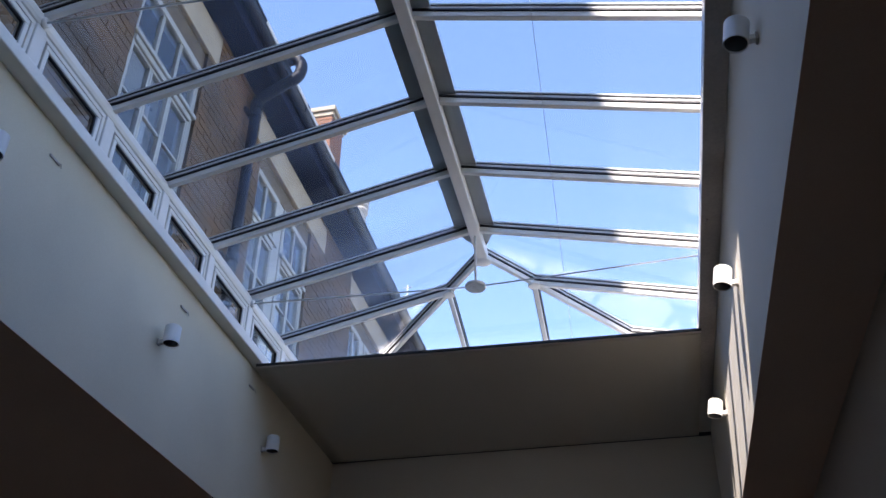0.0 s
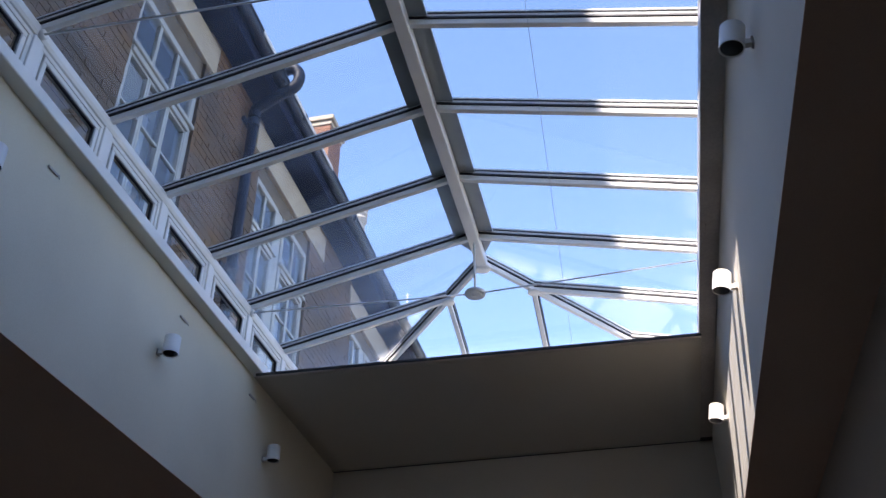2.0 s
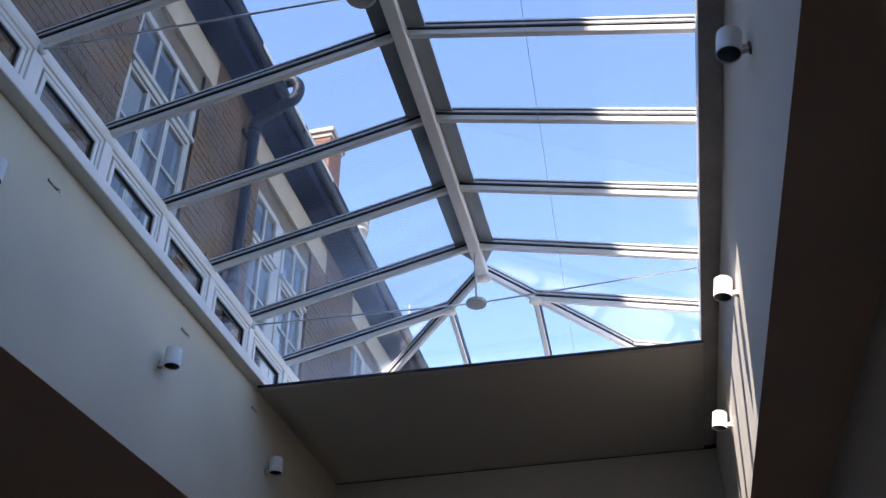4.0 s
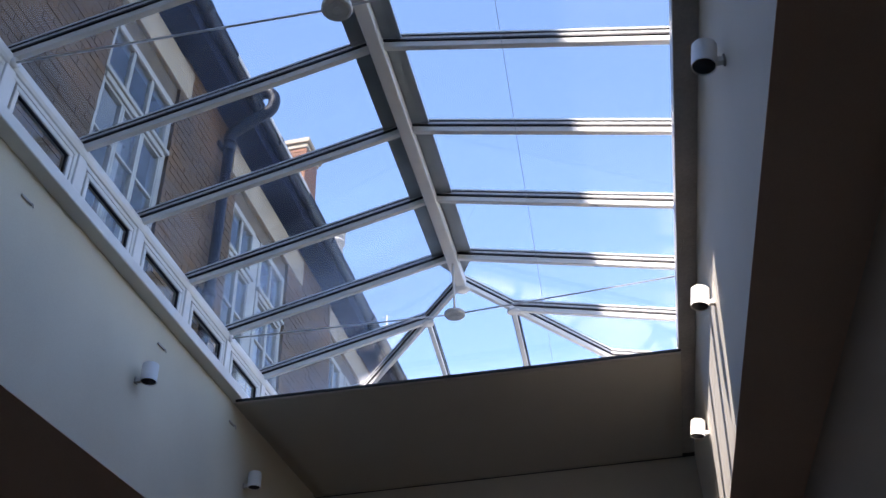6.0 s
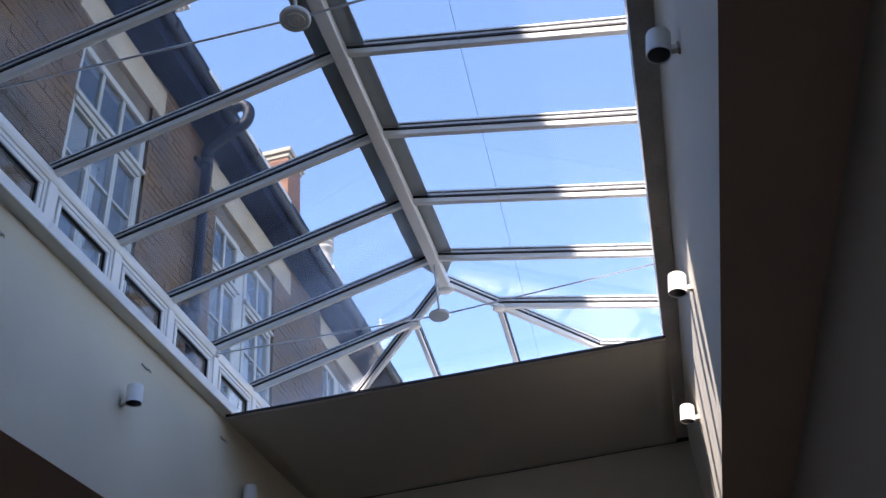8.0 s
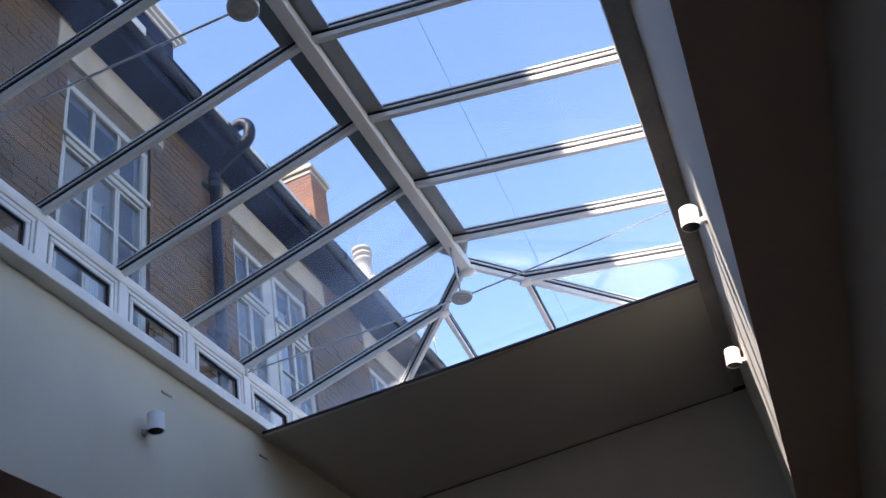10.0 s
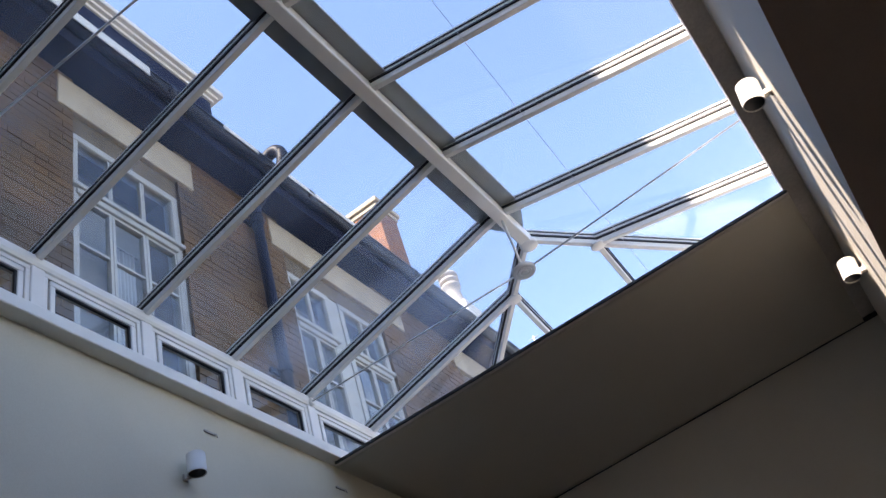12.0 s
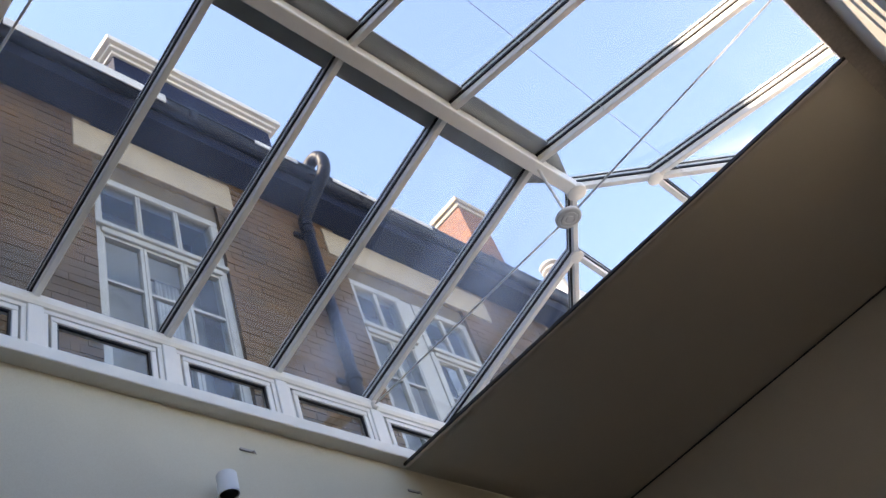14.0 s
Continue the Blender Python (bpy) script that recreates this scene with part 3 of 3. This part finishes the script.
curtain(5.14, 5.32, 5.6, 7.58)

# eaves, gutter and roof
EAVE_X = -0.23
part("soffit_board", box(FACE - 0.3, EAVE_X, H_Y0, H_Y1 + 0.15, SOFFIT_Z, SOFFIT_Z + 0.03, 0.004), NAVY, house, "dark navy painted soffit boards")
part("fascia", box(EAVE_X - 0.04, EAVE_X, H_Y0, H_Y1 + 0.15, SOFFIT_Z - 0.02, SOFFIT_Z + 0.2, 0.004), NAVY, house, "dark navy fascia board")
bm = bmesh.new()
sections = 9
rows = []
prof = [(EAVE_X + 0.064 + 0.062 * math.cos(a), SOFFIT_Z + 0.17 + 0.085 * math.sin(a)) for a in [math.pi + math.pi * k / sections for k in range(sections + 1)]]
prof += [(prof[-1][0] + 0.012, prof[-1][1] + 0.004), (prof[-1][0] + 0.012, prof[-1][1] - 0.02)]
prof_in = [(p[0], p[1]) for p in prof]
for y in (H_Y0, H_Y1 + 0.3):
    rows.append([bm.verts.new((px, y, pz)) for px, pz in prof_in])
for k in range(len(prof_in) - 1):
    f = bm.faces.new((rows[0][k], rows[0][k + 1], rows[1][k + 1], rows[1][k]))
    f.smooth = True
gut = part("gutter", bm, IRON, house, "dark half-round cast iron gutter")
sol = gut.modifiers.new("thick", "SOLIDIFY")
sol.thickness = 0.006
for k in range(9):
    y = -5.2 + 1.83 * k
    part("gutter_joint", lathe([(0.0, -0.04), (0.078, -0.04), (0.078, 0.04), (0.0, 0.04)], (EAVE_X + 0.064, y, SOFFIT_Z + 0.162), 14, Matrix.Rotation(radians(90), 4, "X")), IRON, house)
# slate roof in courses
RUN, RISE = 3.2, 3.0
rag = random.Random(11)
bm = bmesh.new()
for c in range(16):
    t0, t1 = c / 16, (c + 1) / 16 + 0.012
    x0, x1 = EAVE_X - 0.02 - RUN * t0, EAVE_X - 0.02 - RUN * t1
    z0, z1 = SOFFIT_Z + 0.21 + RISE * t0 + 0.02, SOFFIT_Z + 0.21 + RISE * t1
    n = 36
    for k in range(n):
        y0 = H_Y0 + (H_Y1 - H_Y0) * k / n + (0.23 if c % 2 else 0)
        y1 = y0 + (H_Y1 - H_Y0) / n - 0.008
        lip = rag.uniform(0.0, 0.10) if c == 0 else rag.uniform(-0.01, 0.012)
        vs = [bm.verts.new(p) for p in ((x0 + lip, y0, z0 - lip * 0.5), (x0 + lip, y1, z0 - lip * 0.5), (x1, y1, z1), (x1, y0, z1))]
        lo = [bm.verts.new((v.co.x, v.co.y, v.co.z - 0.012)) for v in vs]
        bm.faces.new(vs)
        bm.faces.new(lo[::-1])
        for i in range(4):
            bm.faces.new((vs[i], lo[i], lo[(i + 1) % 4], vs[(i + 1) % 4]))
part("roof", bm, SLATE, house, "grey slate roof")
part("roof_back", slab([(EAVE_X - 0.02 - RUN, H_Y0, SOFFIT_Z + 0.2 + RISE), (EAVE_X - 0.02 - RUN, H_Y1, SOFFIT_Z + 0.2 + RISE), (-7.2, H_Y1, SOFFIT_Z + 0.1), (-7.2, H_Y0, SOFFIT_Z + 0.1)], 0.03), SLATE, house)
# white cornice of the roof dormer
dormer = part("dormer", box(-3.6, -1.96, 2.66, 5.0, 9.9, 12.68, 0.01), NAVY, house, "dark-clad dormer")
bm = bmesh.new()
add_box(bm, -3.6, -1.93, 2.62, 5.04, 12.68, 12.74, 0.008)
add_box(bm, -3.6, -1.88, 2.57, 5.09, 12.74, 12.80, 0.008)
add_box(bm, -3.6, -1.82, 2.51, 5.15, 12.80, 12.90, 0.012)
part("cornice", bm, PALE_STONE, dormer, "white moulded dormer cornice")
# pale strips added on the gutter's front face, in three stretches
for a, b, low in ((0.55, 1.86, 0.075), (2.72, 3.18, 0.125), (3.58, 4.85, 0.125)):
    part("gutter_sleeve", box(EAVE_X + 0.128, EAVE_X + 0.139, a, b, SOFFIT_Z + low, SOFFIT_Z + 0.182, 0.004), PALE_STONE, house, "pale strip along the front of the gutter")

# rainwater pipe with its swan neck
PY = 3.37
pipe = thing("rainwater_pipe", (FACE + 0.08, PY, HOUSE_Z0), "black cast iron rainwater pipe with a swan neck", "downpipe")
NX0 = EAVE_X + 0.064
neck = [(NX0, PY - 0.02, SOFFIT_Z + 0.10), (NX0 + 0.006, PY - 0.02, SOFFIT_Z + 0.17), (NX0 + 0.026, PY - 0.02, SOFFIT_Z + 0.23), (NX0 + 0.075, PY - 0.02, SOFFIT_Z + 0.262), (NX0 + 0.145, PY - 0.02, SOFFIT_Z + 0.25), (NX0 + 0.19, PY - 0.01, SOFFIT_Z + 0.19), (NX0 + 0.19, PY, SOFFIT_Z + 0.10), (NX0 + 0.14, PY + 0.01, SOFFIT_Z + 0.02),
        (-0.17, PY + 0.025, SOFFIT_Z - 0.04), (-0.32, PY + 0.035, SOFFIT_Z - 0.115), (FACE + 0.085, PY + 0.04, SOFFIT_Z - 0.185), (FACE + 0.08, PY + 0.04, SOFFIT_Z - 0.30)]


def smooth(points, n=5):
    """A curve through the points."""
    p = [Vector(points[0])] + [Vector(q) for q in points] + [Vector(points[-1])]
    out = []
    for i in range(1, len(p) - 2):
        for k in range(n):
            t = k / n
            a, b, c, d = p[i - 1], p[i], p[i + 1], p[i + 2]
            out.append(0.5 * (2 * b + (c - a) * t + (2 * a - 5 * b + 4 * c - d) * t * t + (3 * b - a - 3 * c + d) * t ** 3))
    return out + [p[-1]]


part("swan_neck", tube(smooth(neck), 0.060, 16), IRON, pipe)
part("shaft", tube([(FACE + 0.08, PY + 0.04, SOFFIT_Z - 0.28), (FACE + 0.08, PY + 0.04, 4.85)], 0.050, 16), IRON, pipe)
for z in (7.93, 6.2):
    part("collar", lathe([(0.0, -0.04), (0.058, -0.04), (0.063, -0.03), (0.063, 0.03), (0.058, 0.04), (0.0, 0.04)], (FACE + 0.08, PY + 0.04, z), 16), IRON, pipe)
    part("ear", box(FACE, FACE + 0.03, PY - 0.07, PY + 0.13, z - 0.025, z + 0.025, 0.005), IRON, pipe)


# ---- chimneys, aerial and the building beyond ----
def brick_stack(bm, x0, x1, y0, y1, z0, z1, course=0.075):
    n = int((z1 - z0) / course)
    for c in range(n):
        off = 0.11 if c % 2 else 0
        z = z0 + c * course
        for (a, b, fixed, along) in ((x0, x1, y0, "x"), (x0, x1, y1, "x"), (y0, y1, x0, "y"), (y0, y1, x1, "y")):
            p = a - off
            while p < b:
                q0, q1 = max(p, a), min(p + 0.215, b)
                if q1 - q0 > 0.02:
                    if along == "x":
                        add_box(bm, q0, q1, fixed - 0.006, fixed + 0.006, z, z + course - 0.01)
                    else:
                        add_box(bm, fixed - 0.006, fixed + 0.006, q0, q1, z, z + course - 0.01)
                p += 0.225
    return bm


chimney = thing("chimney", (-2.0, 8.7, 10.0), "red brick chimney stack with a pale stone cap", "chimney")
part("core", box(-2.10, -1.60, 8.45, 9.02, 9.3, 12.65), MORTAR, chimney)
part("bricks", brick_stack(bmesh.new(), -2.10, -1.60, 8.45, 9.02, 11.0, 12.65), RED_BRICK, chimney, "courses of weathered red brick")
tagged(chimney.children[-1], kind="stuff")
bm = bmesh.new()
add_box(bm, -2.13, -1.57, 8.42, 9.05, 12.65, 12.74, 0.015)
add_box(bm, -2.17, -1.53, 8.38, 9.09, 12.74, 12.84, 0.015)
part("cap", bm, STONE, chimney, "buff stone cap")

stack = thing("chimney_pot", (-2.0, 11.4, 9.5), "pale ringed clay chimney pot on a short stack", "chimney pot")
part("base", box(-2.3, -1.7, 11.1, 11.7, -0.2, 12.15, 0.02), PALE_STONE, stack)
part("pot", lathe([(0.20, 12.15), (0.19, 12.3), (0.155, 12.5), (0.145, 12.72), (0.19, 12.75), (0.19, 12.8), (0.115, 12.82), (0.115, 12.86), (0.195, 12.88), (0.195, 12.93), (0.115, 12.95), (0.115, 12.99), (0.20, 13.0), (0.20, 13.06), (0.12, 13.07)], (-2.0, 11.4, 0), 24), POT, stack)

aerial = thing("tv_aerial", (-1.7, 13.0, 9.0), "thin grey television aerial on a pole", "aerial")
part("pole", tube([(-1.36, 13.0, -0.2), (-1.36, 13.0, 11.95)], 0.018, 8), GREY_CAP, aerial)
for k in range(5):
    part("rod", tube([(-1.46, 13.0, 11.5 + 0.1 * k), (-1.26, 13.0, 11.5 + 0.1 * k)], 0.01, 6), GREY_CAP, aerial)

far_house = thing("far_house", (-2.0, 15.0, 0), "pale rendered building with a dark flat roof edge", "building")
part("wall", box(-6.0, 0.05, 14.0, 20.0, -0.2, 10.25), PALE_STONE, far_house)
bm = bmesh.new()
add_box(bm, -6.2, 0.2, 13.8, 20.2, 10.25, 10.5, 0.02)
add_box(bm, -6.25, 0.26, 13.72, 20.2, 10.5, 10.6, 0.02)
part("roof_edge", bm, SLATE, far_house, "dark projecting roof edge")
part("corner_pipe", tube([(0.12, 13.9, 4.0), (0.12, 13.9, 10.3)], 0.06, 10), IRON, far_house)
part("vent", tube([(0.0, 14.2, 10.6), (0.0, 14.2, 10.85), (0.06, 14.2, 10.95)], 0.03, 8), STEEL, far_house)

cable = thing("blind_cable", (2.6, 1.5, 4.885), "thin tensioned steel cable that carries the blind", "cable")
part("wire", tube([(2.47, WELL_Y1, 4.852), (2.74, WELL_Y0, 4.852)], 0.0012, 6), STEEL, cable)

# ---- bricks of the front, last ----
LEN, HIGH, JOINT = 0.215, 0.065, 0.010


def free_of_openings(y0, y1, z0, z1):
    for a, b in holes:
        if y1 > a and y0 < b and z1 > WIN_Z0 - 0.09 and z0 < 7.87:
            return False
    for a, b in LINTELS:
        if y1 > a and y0 < b and z1 > 7.87 and z0 < 8.23:
            return False
    return True


def cut(y0, y1, z0, z1):
    """The stretches of a brick that no opening takes away."""
    if free_of_openings(y0, y1, z0, z1):
        return [(y0, y1)]
    out = []
    stops = sorted({y0, y1} | {e for ab in holes + LINTELS for e in ab if y0 < e < y1})
    for a, b in zip(stops, stops[1:]):
        if b - a > 0.03 and free_of_openings(a + 0.001, b - 0.001, z0, z1):
            out.append((a, b))
    return out


rng = random.Random(5)
front = [o for o in house.children if o.name.startswith("wall") and o.data.materials[0] == MORTAR][0]
shared = {}
rest = bmesh.new()
count = 0
courses = int((SOFFIT_Z - 4.85) / (HIGH + JOINT))
for c in range(courses):
    z0 = SOFFIT_Z - (c + 1) * (HIGH + JOINT)
    z1 = z0 + HIGH
    y = H_Y0 + (0.112 if c % 2 else 0)
    while y < H_Y1:
        for a, b in cut(y, min(y + LEN, H_Y1), z0, z1):
            proud = rng.uniform(-0.003, 0.004)
            whole = abs(b - a - LEN) < 1e-4
            if whole and count < 300 and 0.0 < a < 3.5 and z0 > 6.25:
                key = "whole"
                if key not in shared:
                    shared[key] = mesh_of(box(-0.02, 0, 0, LEN, 0, HIGH, 0.002), BRICK, "brick")
                ob = new("brick", shared[key])
                ob.parent = front
                ob.location = (FACE + proud, a, z0)
                count += 1
            else:
                add_box(rest, FACE - 0.02 + proud, FACE + proud, a, b, z0, z1)
        y += LEN + JOINT
tagged(part("brickwork", rest, BRICK_FAR, house, "brown and yellow stock bricks"), kind="stuff")
